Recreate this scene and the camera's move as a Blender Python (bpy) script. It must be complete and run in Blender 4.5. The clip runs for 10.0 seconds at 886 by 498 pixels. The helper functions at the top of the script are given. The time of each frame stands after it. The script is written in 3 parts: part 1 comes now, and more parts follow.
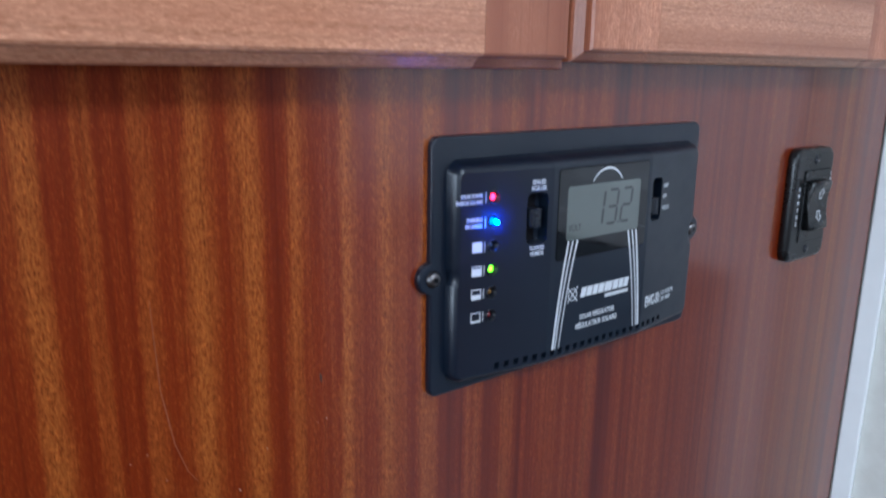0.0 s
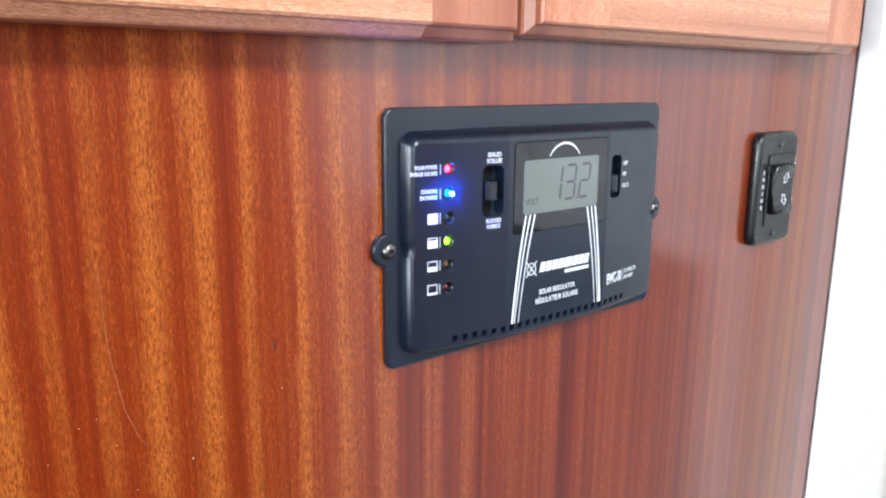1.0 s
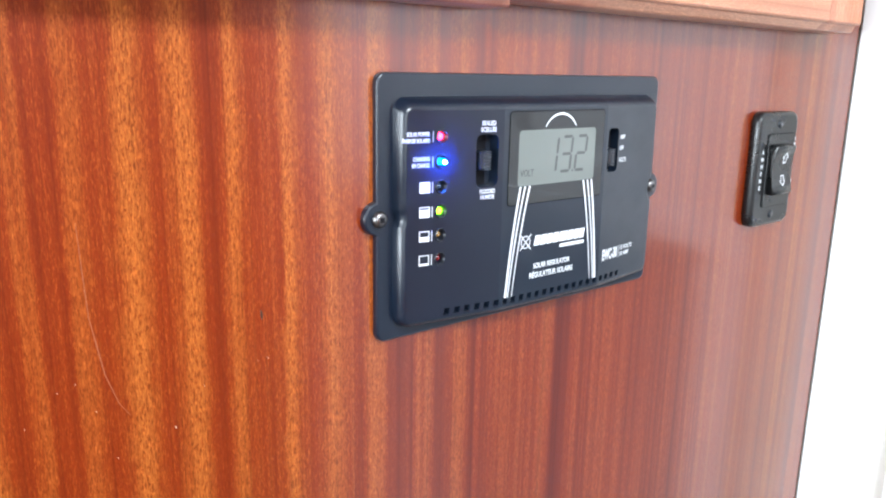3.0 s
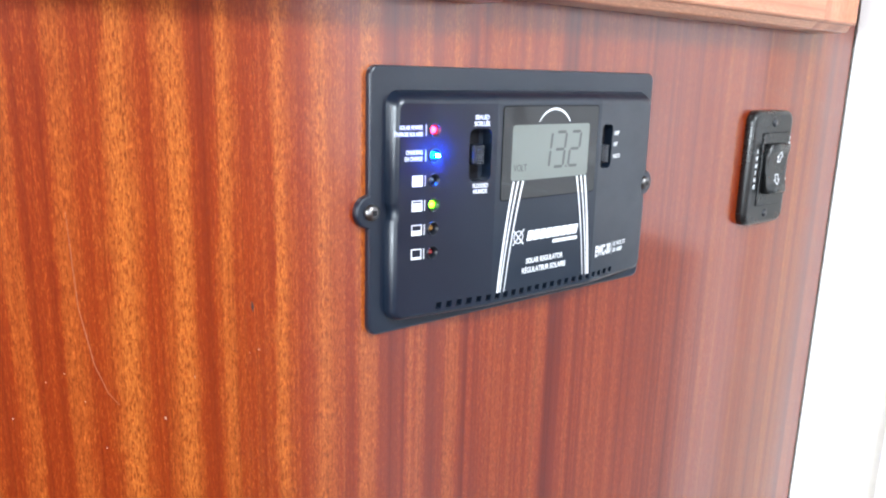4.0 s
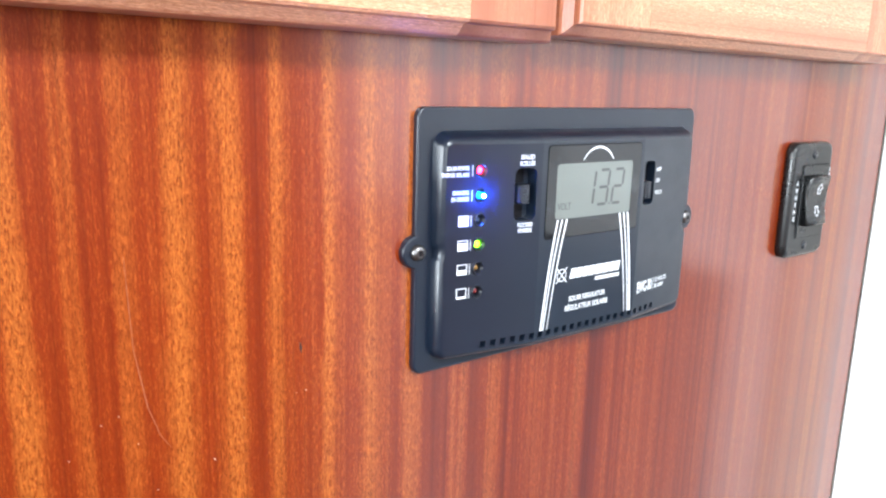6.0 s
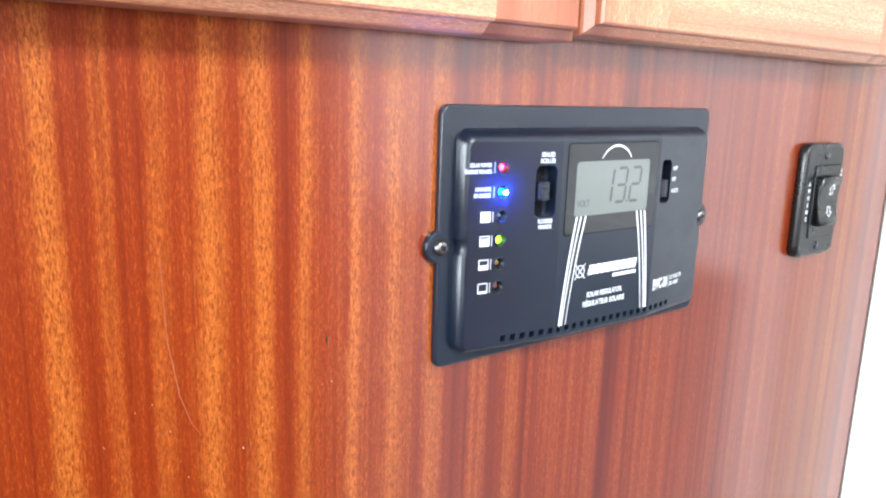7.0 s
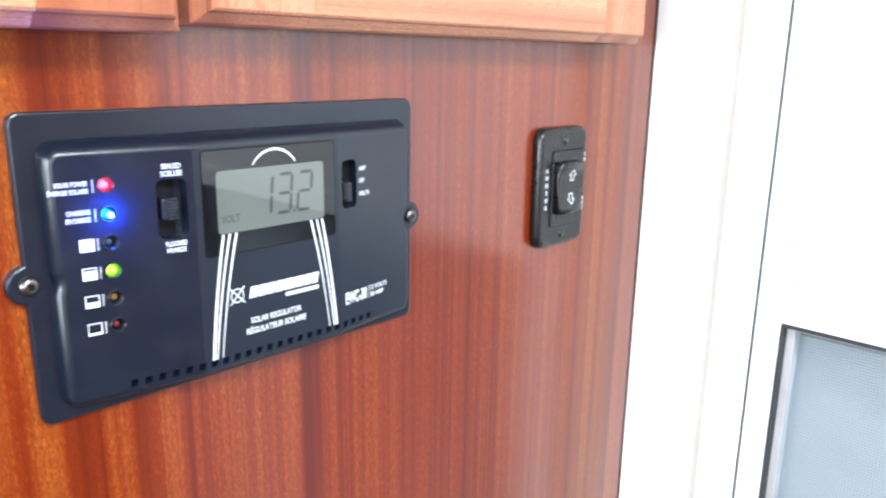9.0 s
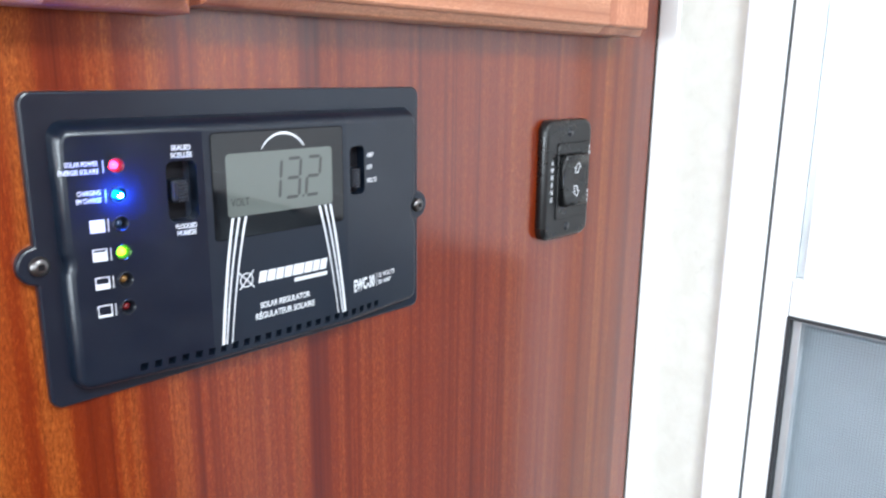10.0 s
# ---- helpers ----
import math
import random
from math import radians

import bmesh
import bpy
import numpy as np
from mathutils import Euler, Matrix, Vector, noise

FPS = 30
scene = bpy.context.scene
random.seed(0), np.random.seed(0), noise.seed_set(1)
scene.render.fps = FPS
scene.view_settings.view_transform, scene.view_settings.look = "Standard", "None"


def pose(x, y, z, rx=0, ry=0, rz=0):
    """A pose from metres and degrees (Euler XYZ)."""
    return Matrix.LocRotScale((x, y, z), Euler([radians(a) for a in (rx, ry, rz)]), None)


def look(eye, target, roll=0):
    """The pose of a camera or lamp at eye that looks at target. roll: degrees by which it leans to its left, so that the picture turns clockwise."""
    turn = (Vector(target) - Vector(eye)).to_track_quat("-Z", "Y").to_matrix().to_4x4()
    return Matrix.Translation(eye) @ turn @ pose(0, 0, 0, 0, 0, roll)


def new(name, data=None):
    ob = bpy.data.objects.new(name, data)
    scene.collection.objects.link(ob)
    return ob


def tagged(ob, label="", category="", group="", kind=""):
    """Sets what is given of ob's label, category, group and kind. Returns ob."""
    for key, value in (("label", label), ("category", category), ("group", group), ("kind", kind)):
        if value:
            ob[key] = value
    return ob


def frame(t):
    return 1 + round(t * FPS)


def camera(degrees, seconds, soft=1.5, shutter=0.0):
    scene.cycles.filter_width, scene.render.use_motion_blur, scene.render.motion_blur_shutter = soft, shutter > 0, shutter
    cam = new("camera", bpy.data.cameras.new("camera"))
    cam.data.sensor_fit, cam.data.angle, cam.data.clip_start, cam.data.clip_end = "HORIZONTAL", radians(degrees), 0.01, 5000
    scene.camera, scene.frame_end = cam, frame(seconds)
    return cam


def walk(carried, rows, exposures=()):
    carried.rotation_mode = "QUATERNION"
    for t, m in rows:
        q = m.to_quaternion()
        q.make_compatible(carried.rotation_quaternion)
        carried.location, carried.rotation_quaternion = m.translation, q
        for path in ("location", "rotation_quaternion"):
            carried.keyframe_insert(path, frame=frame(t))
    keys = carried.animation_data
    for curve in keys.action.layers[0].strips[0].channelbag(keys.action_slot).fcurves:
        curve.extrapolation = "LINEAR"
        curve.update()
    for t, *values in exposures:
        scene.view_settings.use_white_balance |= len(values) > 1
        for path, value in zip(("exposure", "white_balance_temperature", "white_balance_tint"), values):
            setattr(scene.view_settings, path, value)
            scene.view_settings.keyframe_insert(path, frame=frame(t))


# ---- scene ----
cam = camera(60.5, 10.0, soft=2.1, shutter=0.5)
PATH = [
    (0, (-0.197, -0.259, 1.431), (1.008, 1.265, 0.959), 0.9),
    (0.5, (-0.189, -0.263, 1.413), (1.016, 1.258, 0.93), 1.4),
    (1, (-0.188, -0.275, 1.413), (1.036, 1.245, 0.979), 0.4),
    (1.5, (-0.188, -0.271, 1.411), (1.05, 1.238, 0.978), 1.4),
    (2, (-0.181, -0.272, 1.41), (1.049, 1.239, 0.958), 1.4),
    (2.5, (-0.181, -0.269, 1.406), (1.043, 1.243, 0.941), 1.5),
    (3, (-0.183, -0.272, 1.402), (1.046, 1.238, 0.946), 1.1),
    (3.2, (-0.181, -0.27, 1.404), (1.06, 1.219, 0.914), 2.2),
    (4.3, (-0.182, -0.275, 1.398), (1.049, 1.237, 0.952), 1.5),
    (4.5, (-0.183, -0.271, 1.402), (1.044, 1.242, 0.949), 1.8),
    (5, (-0.184, -0.269, 1.403), (1.023, 1.263, 0.963), 1.2),
    (5.2, (-0.183, -0.269, 1.409), (1.037, 1.251, 0.961), 2.0),
    (6.5, (-0.196, -0.263, 1.41), (0.991, 1.294, 1.004), 1.4),
    (7, (-0.2, -0.265, 1.408), (0.992, 1.286, 0.993), 1.9),
    (7.5, (-0.199, -0.264, 1.409), (0.999, 1.276, 0.969), 2.4),
    (8, (-0.196, -0.264, 1.406), (1.007, 1.274, 0.975), 2.1),
    (8.2, (-0.197, -0.266, 1.407), (0.989, 1.285, 0.977), 2.4),
    (8.4, (-0.193, -0.265, 1.408), (1.016, 1.253, 0.923), 2.9),
    (8.5, (-0.173, -0.265, 1.404), (1.101, 1.19, 0.896), 2.3),
    (8.6, (-0.148, -0.257, 1.398), (1.189, 1.159, 0.945), 1.0),
    (8.7, (-0.127, -0.268, 1.4), (1.216, 1.15, 0.965), -0.2),
    (8.8, (-0.11, -0.281, 1.414), (1.233, 1.126, 0.938), 0.1),
    (9, (-0.088, -0.296, 1.422), (1.315, 1.044, 0.934), 0.9),
    (9.5, (-0.085, -0.303, 1.422), (1.324, 1.033, 0.944), 0.6),
    (10, (-0.093, -0.294, 1.41), (1.318, 1.047, 0.951), 0.6),
]
EXPOSURES = [(0.0, -1.4, 5500, 10), (0.5, -0.72, 5900, 10), (1.0, -0.2, 6200, 10), (2.5, 0.1, 6250, 10), (4.5, 0.25, 6300, 10), (6.5, 0.32, 6400, 10), (8.0, 0.36, 6400, 10), (9.0, 0.2, 6300, 10), (9.5, -0.05, 6300, 10), (10.0, -0.3, 6250, 10)]
walk(cam, [(t, look(eye, target, roll)) for t, eye, target, roll in PATH], EXPOSURES)

# ---- light ----
world = bpy.data.worlds.new("sky")
scene.world = world
world.use_nodes = True
sky = world.node_tree.nodes.new("ShaderNodeTexSky")
sky.sky_type, sky.sun_disc = "NISHITA", False
sky.sun_elevation, sky.sun_rotation = radians(40), radians(200)
world.node_tree.links.new(sky.outputs[0], world.node_tree.nodes["Background"].inputs[0])
world.node_tree.nodes["Background"].inputs[1].default_value = 0.1


def window_lamp(name, m, sx, sy, power, colour):
    data = bpy.data.lights.new(name, "AREA")
    data.shape, data.size, data.size_y, data.energy, data.color = "RECTANGLE", sx, sy, power, colour
    ob = new(name, data)
    ob.matrix_world = m
    return ob


WINDOW_SOUTH = (-2.3, -0.40, 1.28, 1.90)   # x0, x1, z0, z1 in the wall behind the camera
WINDOW_WEST = (-1.25, -0.10, 1.10, 1.85)     # y0, y1, z0, z1 in the far wall
window_lamp("daylight_south", look((-1.35, -2.27, 1.59), (-1.25, 0, 1.58)), 1.80, 0.58, 46, (0.86, 0.95, 1.0))
window_lamp("daylight_west", look((-2.97, -0.675, 1.475), (0.4, -0.3, 1.3)), 1.05, 0.66, 108, (0.86, 0.95, 1.0))
UNSEEN_HATCH = (-0.30, 0.10, -1.20, -0.80)         # x0, x1, y0, y1 of an unseen roof hatch, added for overhead light
window_lamp("added_hatch_light", look((-0.10, -1.00, 2.09), (-0.10, -0.999, 0)), 0.38, 0.38, 46, (0.86, 0.95, 1.0))


# ---- materials ----
def material(name):
    m = bpy.data.materials.new(name)
    m.use_nodes = True
    t = m.node_tree
    return m, t, t.nodes["Principled BSDF"]


def node(t, kind, **values):
    n = t.nodes.new(kind)
    for key, value in values.items():
        n.inputs[key.replace("_", " ")].default_value = value
    return n


def ramp(t, stops, source):
    n = t.nodes.new("ShaderNodeValToRGB")
    while len(n.color_ramp.elements) < len(stops):
        n.color_ramp.elements.new(0.5)
    for e, (p, c) in zip(n.color_ramp.elements, stops):
        e.position, e.color = p, (*c, 1)
    t.links.new(source, n.inputs[0])
    return n


def mapped(t, scale, offset=(0, 0, 0)):
    co = t.nodes.new("ShaderNodeTexCoord")
    mp = t.nodes.new("ShaderNodeMapping")
    mp.inputs["Scale"].default_value, mp.inputs["Location"].default_value = scale, offset
    t.links.new(co.outputs["Object"], mp.inputs[0])
    return mp.outputs[0]


def noise_at(t, scale, detail=2.0, rough=0.5, distort=0.0, offset=(0, 0, 0)):
    n = node(t, "ShaderNodeTexNoise", Scale=1.0, Detail=detail, Roughness=rough, Distortion=distort)
    t.links.new(mapped(t, scale, offset), n.inputs["Vector"])
    return n.outputs[0]


def math_node(t, op, a, b):
    n = t.nodes.new("ShaderNodeMath")
    n.operation = op
    for i, v in enumerate((a, b)):
        if isinstance(v, (int, float)):
            n.inputs[i].default_value = v
        else:
            t.links.new(v, n.inputs[i])
    return n.outputs[0]


def blend(t, kind, factor, a, b):
    n = t.nodes.new("ShaderNodeMix")
    n.data_type, n.blend_type = "RGBA", kind
    for i, v in ((0, factor), (6, a), (7, b)):
        if isinstance(v, (int, float)):
            n.inputs[i].default_value = v
        elif isinstance(v, tuple):
            n.inputs[i].default_value = (*v, 1)
        else:
            t.links.new(v, n.inputs[i])
    return n.outputs[2]


def relief(t, shader, height, strength, distance):
    n = node(t, "ShaderNodeBump", Strength=strength, Distance=distance)
    t.links.new(height, n.inputs["Height"])
    t.links.new(n.outputs[0], shader.inputs["Normal"])


def wood(name, along, dark, mid, light, ribbon, seed, rough, coat, contrast=(0.30, 0.5, 0.70), bands=(), pore=0.55):
    """Varnished sapele: ribbons along the grain, paler ones stippled with short dark pores."""
    def sc(across, length):
        return {"z": (across, across, length), "x": (length, across, across)}[along]
    m, t, p = material(name)
    broad = noise_at(t, sc(ribbon, 0.55), 1.5, 0.55, 0.25, (seed, seed, seed))
    fine = noise_at(t, sc(ribbon * 2.0, 0.8), 1.0, 0.5, 0.15, (seed + 3, seed, seed))
    if bands:
        # the panel's own ribbons, wavering a little along their length
        lo, hi = bands[0][0], bands[-1][0]
        co = t.nodes.new("ShaderNodeTexCoord")
        xyz = t.nodes.new("ShaderNodeSeparateXYZ")
        t.links.new(co.outputs["Object"], xyz.inputs[0])
        waver = math_node(t, "MULTIPLY", math_node(t, "SUBTRACT", noise_at(t, (22, 22, 7), 2.0, 0.5, 0.0, (seed, 0, seed)), 0.5), 0.010)
        ragged = math_node(t, "MULTIPLY", math_node(t, "SUBTRACT", noise_at(t, (250, 250, 60), 2.0, 0.6, 0.0, (0, seed, seed)), 0.5), 0.006)
        x = math_node(t, "ADD", xyz.outputs[0], math_node(t, "ADD", waver, ragged))
        where = math_node(t, "DIVIDE", math_node(t, "SUBTRACT", x, lo), hi - lo)
        own = ramp(t, [((bx - lo) / (hi - lo), (bv, bv, bv)) for bx, bv in bands], where)
        own.color_ramp.interpolation = "EASE"
        streak = math_node(t, "MULTIPLY", math_node(t, "SUBTRACT", noise_at(t, sc(1500, 9.0), 2.0, 0.6, 0.05, (seed, 7, 3)), 0.5), 0.50)
        streaked = math_node(t, "ADD", math_node(t, "MULTIPLY", math_node(t, "POWER", own.outputs[0], 2.4), math_node(t, "ADD", streak, 0.66)), math_node(t, "MULTIPLY", streak, 0.30))
        thin = math_node(t, "MULTIPLY", math_node(t, "SUBTRACT", noise_at(t, sc(210, 0.9), 2.0, 0.6, 0.1, (seed, 5, 9)), 0.5), 0.55)
        value = math_node(t, "ADD", math_node(t, "ADD", streaked, thin), math_node(t, "ADD", math_node(t, "MULTIPLY", broad, 0.36), math_node(t, "ADD", math_node(t, "MULTIPLY", fine, 0.52), math_node(t, "MULTIPLY", noise_at(t, sc(620, 4.0), 2.0, 0.6, 0.1, (seed, 2, 0)), 0.15))))
    else:
        value = math_node(t, "ADD", math_node(t, "MULTIPLY", broad, 0.62), math_node(t, "MULTIPLY", fine, 0.38))
    base = ramp(t, list(zip(contrast, (dark, mid, light))), value)
    pale = ramp(t, [(contrast[0] * 0.7 + contrast[1] * 0.3, (0, 0, 0)), (contrast[2], (1, 1, 1))], value)
    # bright silky flecks and dark open pores, strongest in the pale ribbons
    flecks = noise_at(t, sc(2000, 330), 3.0, 0.65, 0.8, (seed, 0, 0))
    bright = ramp(t, [(0.50, (0, 0, 0)), (0.66, (1, 1, 1))], flecks)
    col = blend(t, "MIX", math_node(t, "MULTIPLY", bright.outputs[0], math_node(t, "MULTIPLY", pale.outputs[0], 0.85)), base.outputs[0], tuple(min(1, c * 1.75) for c in light))
    holes = ramp(t, [(0.42, (1, 1, 1)), (0.50, (0, 0, 0))], noise_at(t, sc(1900, 330), 2.5, 0.6, 0.9, (0, seed, 0)))
    amount = math_node(t, "ADD", math_node(t, "MULTIPLY", pale.outputs[0], pore), 0.06)
    col = blend(t, "MULTIPLY", math_node(t, "MULTIPLY", holes.outputs[0], amount), col, (0.52, 0.33, 0.22))
    lines = ramp(t, [(0.36, (0.55, 0.48, 0.42)), (0.47, (1, 1, 1))], noise_at(t, sc(780, 2.2), 2.0, 0.6, 0.05, (seed, seed, 4)))
    col = blend(t, "MULTIPLY", 0.38, col, lines.outputs[0])
    cloud = noise_at(t, (5, 5, 4), 2.0, 0.5, 0.0, (seed, seed, 1))
    col = blend(t, "MULTIPLY", 1.0, col, ramp(t, [(0.3, (0.84, 0.82, 0.80)), (0.7, (1, 1, 1))], cloud).outputs[0])
    t.links.new(col, p.inputs["Base Color"])
    p.inputs["Roughness"].default_value, p.inputs["Specular IOR Level"].default_value = rough, 0.12
    p.inputs["Coat Weight"].default_value, p.inputs["Coat Roughness"].default_value = coat, 0.19
    p.inputs["Coat IOR"].default_value = 1.6
    relief(t, p, math_node(t, "SUBTRACT", math_node(t, "MULTIPLY", flecks, 0.4), holes.outputs[0]), 0.10, 0.0004)
    return m


def plain(name, colour, rough, metal=0.0, grain=0.0, grain_scale=2500, coat=0.0, vary=0.12, gloss=0.5):
    m, t, p = material(name)
    p.inputs["Specular IOR Level"].default_value = gloss
    big = noise_at(t, (35, 35, 35), 3.0)
    t.links.new(ramp(t, [(0.3, tuple(c * (1 - vary) for c in colour)), (0.7, colour)], big).outputs[0], p.inputs["Base Color"])
    smudge = noise_at(t, (60, 60, 90), 4.0, 0.6)
    t.links.new(ramp(t, [(0.35, (max(0.02, rough - 0.06),) * 3), (0.7, (rough + 0.05,) * 3)], smudge).outputs[0], p.inputs["Roughness"])
    p.inputs["Metallic"].default_value, p.inputs["Coat Weight"].default_value = metal, coat
    p.inputs["Coat Roughness"].default_value = 0.04
    if grain:
        relief(t, p, noise_at(t, (grain_scale,) * 3, 2.0), grain, 0.0003)
    return m


def glow(name, colour, strength):
    m, t, p = material(name)
    p.inputs["Base Color"].default_value = (*colour, 1)
    p.inputs["Roughness"].default_value = 0.2
    p.inputs["Emission Color"].default_value, p.inputs["Emission Strength"].default_value = (*colour, 1), strength
    return m


RIBBONS = [(-0.172, 0.35), (-0.166, 0.3), (-0.154, 0.85), (-0.144, 0.25), (-0.137, 0.6), (-0.130, 0.15), (-0.1215, 0.7), (-0.113, 0.3), (-0.1025, 0.95), (-0.093, 0.2),
           (-0.083, 0.95), (-0.074, 0.25), (-0.065, 0.8), (-0.059, 0.35), (-0.054, 0.55), (-0.049, 0.25), (-0.043, 0.9), (-0.034, 0.3), (-0.023, 0.8), (-0.013, 0.12),
           (-0.001, 0.75), (0.010, 0.2), (0.028, 0.55), (0.039, 0.15), (0.051, 0.6), (0.061, 0.15), (0.085, 0.5), (0.111, 0.45), (0.118, 0.12), (0.149, 0.42), (0.187, 0.30), (0.226, 0.40)]
SAPELE = wood("sapele_ply", "z", (0.084, 0.0064, 0.0006), (0.160, 0.0175, 0.0016), (0.275, 0.072, 0.0115), 46, 2.0, 0.42, 1.0, (0.34, 0.59, 1.00), RIBBONS, 0.95)
STILE_WOOD = wood("sapele_stile", "z", (0.26, 0.075, 0.035), (0.44, 0.165, 0.086), (0.58, 0.262, 0.150), 24, 7.0, 0.38, 0.5, (0.35, 0.5, 0.66))
RAIL_WOOD = wood("sapele_rail", "x", (0.31, 0.108, 0.053), (0.48, 0.206, 0.113), (0.60, 0.298, 0.177), 34, 11.0, 0.38, 0.5, (0.35, 0.5, 0.66))
BLACK_PLASTIC = plain("black_textured_plastic", (0.0042, 0.0085, 0.0175), 0.34, gloss=0.46)
# Near-black colour standing in for the shade in recesses, gaps and sockets.
RECESS_SHADE = plain("recess_shade_black", (0.003, 0.003, 0.005), 0.6, gloss=0.2)
KNOB = plain("black_knob_plastic", (0.007, 0.009, 0.014), 0.33, gloss=0.4)
SWITCH_BLACK = plain("black_switch_plastic", (0.0075, 0.0080, 0.0085), 0.30, gloss=0.42)
# A little paler than the knob it sits on.
RIB = plain("rib_plastic", (0.018, 0.022, 0.032), 0.3)
GLOSS_BLACK = plain("gloss_black_lens", (0.003, 0.0035, 0.005), 0.07, gloss=0.5)
LCD = plain("lcd_glass", (0.080, 0.093, 0.083), 0.35, coat=1.0, vary=0.05)
LCD_INK = plain("lcd_segment", (0.012, 0.014, 0.013), 0.4, coat=1.0)
PRINT = plain("white_print", (0.62, 0.64, 0.67), 0.5, vary=0.05)
PRINT_GREY = plain("pale_print", (0.6, 0.62, 0.64), 0.5, vary=0.1)
STEEL = plain("screw_steel", (0.17, 0.165, 0.165), 0.32, metal=1.0)
WHITE = plain("white_enamel", (0.80, 0.82, 0.83), 0.38, vary=0.04)
WHITE_TRIM = plain("white_vinyl_trim", (0.80, 0.81, 0.80), 0.45, vary=0.05)
SEAL = plain("dark_rubber_seal", (0.022, 0.024, 0.028), 0.6)
GREY_SEAL = plain("grey_seal", (0.06, 0.065, 0.065), 0.6)
ALU = plain("pale_aluminium", (0.62, 0.65, 0.67), 0.35, metal=0.6)
MESH_WIRE = plain("screen_wire", (0.30, 0.34, 0.38), 0.5)
# White skin greyed: the shade behind the screen is in the base colour.
DOOR_SHADED = plain("door_inner_skin_shaded", (0.42, 0.49, 0.54), 0.45, vary=0.08)
CEILING = plain("ceiling_vinyl", (0.76, 0.75, 0.72), 0.7)
FLOOR = wood("floor_vinyl_plank", "x", (0.04, 0.024, 0.014), (0.07, 0.042, 0.025), (0.11, 0.07, 0.042), 12, 5.0, 0.45, 0.1)
# Wood of the unseen walls, dark to hold down bounce and reflections.
UNSEEN_WALL_WOOD = wood("sapele_unseen_wall", "z", (0.10, 0.012, 0.003), (0.18, 0.03, 0.007), (0.30, 0.075, 0.018), 30, 17.0, 0.4, 0.3)
LED_RED = glow("led_red", (1.0, 0.02, 0.08), 24.0)
LED_BLUE = glow("led_blue", (0.010, 0.30, 1.0), 5.0)
# Strong emission for an added bead that throws the blue halo.
LED_HALO = glow("led_halo_glow", (0.012, 0.10, 1.0), 7000.0)
LED_GREEN = glow("led_green", (0.22, 1.0, 0.01), 16.0)
LED_OFF_BLUE = plain("led_off_clear", (0.03, 0.05, 0.10), 0.15)
LED_OFF_AMBER = plain("led_off_amber", (0.16, 0.08, 0.02), 0.15)
LED_OFF_RED = plain("led_off_red", (0.13, 0.01, 0.012), 0.15)
MARK = plain("scuff_mark", (0.23, 0.075, 0.034), 0.4)
CHIP = plain("bare_wood_chip", (0.52, 0.38, 0.30), 0.6)
KNOT = plain("knot_mark", (0.02, 0.006, 0.003), 0.4)


def wallpaper():
    m, t, p = material("cream_wallboard")
    a = noise_at(t, (60, 60, 60), 4.0, 0.6, 0.4)
    b = ramp(t, [(0.62, (0, 0, 0)), (0.72, (1, 1, 1))], noise_at(t, (130, 130, 110), 3.0, 0.6, 0.8, (4, 1, 2)))
    col = blend(t, "MIX", math_node(t, "MULTIPLY", b.outputs[0], 0.22), ramp(t, [(0.35, (0.60, 0.592, 0.540)), (0.65, (0.645, 0.64, 0.590))], a).outputs[0], (0.46, 0.45, 0.40))
    t.links.new(col, p.inputs["Base Color"])
    p.inputs["Roughness"].default_value = 0.6
    relief(t, p, noise_at(t, (900, 900, 900), 3.0), 0.1, 0.0005)
    return m


def clear_glass():
    m, t, p = material("window_glass")
    p.inputs["Transmission Weight"].default_value, p.inputs["Roughness"].default_value, p.inputs["IOR"].default_value = 1.0, 0.0, 1.45
    return m


GLASS = clear_glass()
PAPER = wallpaper()


# ---- building helpers ----
def thing(name, label, category, place=(0, 0, 0), group="", kind=""):
    ob = new(name)
    ob.location = place
    ob.empty_display_size = 0.02
    return tagged(ob, label, category, group, kind)


def mesh_of(bm, name, mat, smooth=False):
    bmesh.ops.recalc_face_normals(bm, faces=bm.faces[:])
    me = bpy.data.meshes.new(name)
    bm.to_mesh(me)
    bm.free()
    me.materials.append(mat)
    if smooth:
        for f in me.polygons:
            f.use_smooth = True
    return me


def part(name, bm, mat, parent, label="", smooth=False):
    ob = new(name, mesh_of(bm, name, mat, smooth))
    if parent is not None:
        ob.parent = parent
        # meshes carry world coordinates, so only the empty at a thing's base is undone
        ob.matrix_parent_inverse = Matrix.Translation(-parent.location)
    return tagged(ob, label)


def structure(name, bm, mat, label, category):
    return tagged(part(name, bm, mat, None), label, category, kind="structure")


def box(bm, x0, x1, y0, y1, z0, z1, edge=0.0, steps=2):
    made = bmesh.ops.create_cube(bm, size=1.0, matrix=Matrix.Translation(((x0 + x1) / 2, (y0 + y1) / 2, (z0 + z1) / 2)) @ Matrix.Diagonal((x1 - x0, y1 - y0, z1 - z0, 1)))
    if edge:
        edges = list({e for v in made["verts"] for e in v.link_edges})
        bmesh.ops.bevel(bm, geom=edges, offset=edge, segments=steps, profile=0.5, affect="EDGES")
    return bm


def block(*args, edge=0.0, steps=2):
    return box(bmesh.new(), *args, edge=edge, steps=steps)


def rrect(x0, x1, z0, z1, r, n=6):
    pts = []
    for cx, cz, a in ((x1 - r, z1 - r, 0), (x0 + r, z1 - r, 90), (x0 + r, z0 + r, 180), (x1 - r, z0 + r, 270)):
        for i in range(n + 1):
            w = radians(a + 90 * i / n)
            pts.append((cx + r * math.cos(w), cz + r * math.sin(w)))
    return pts


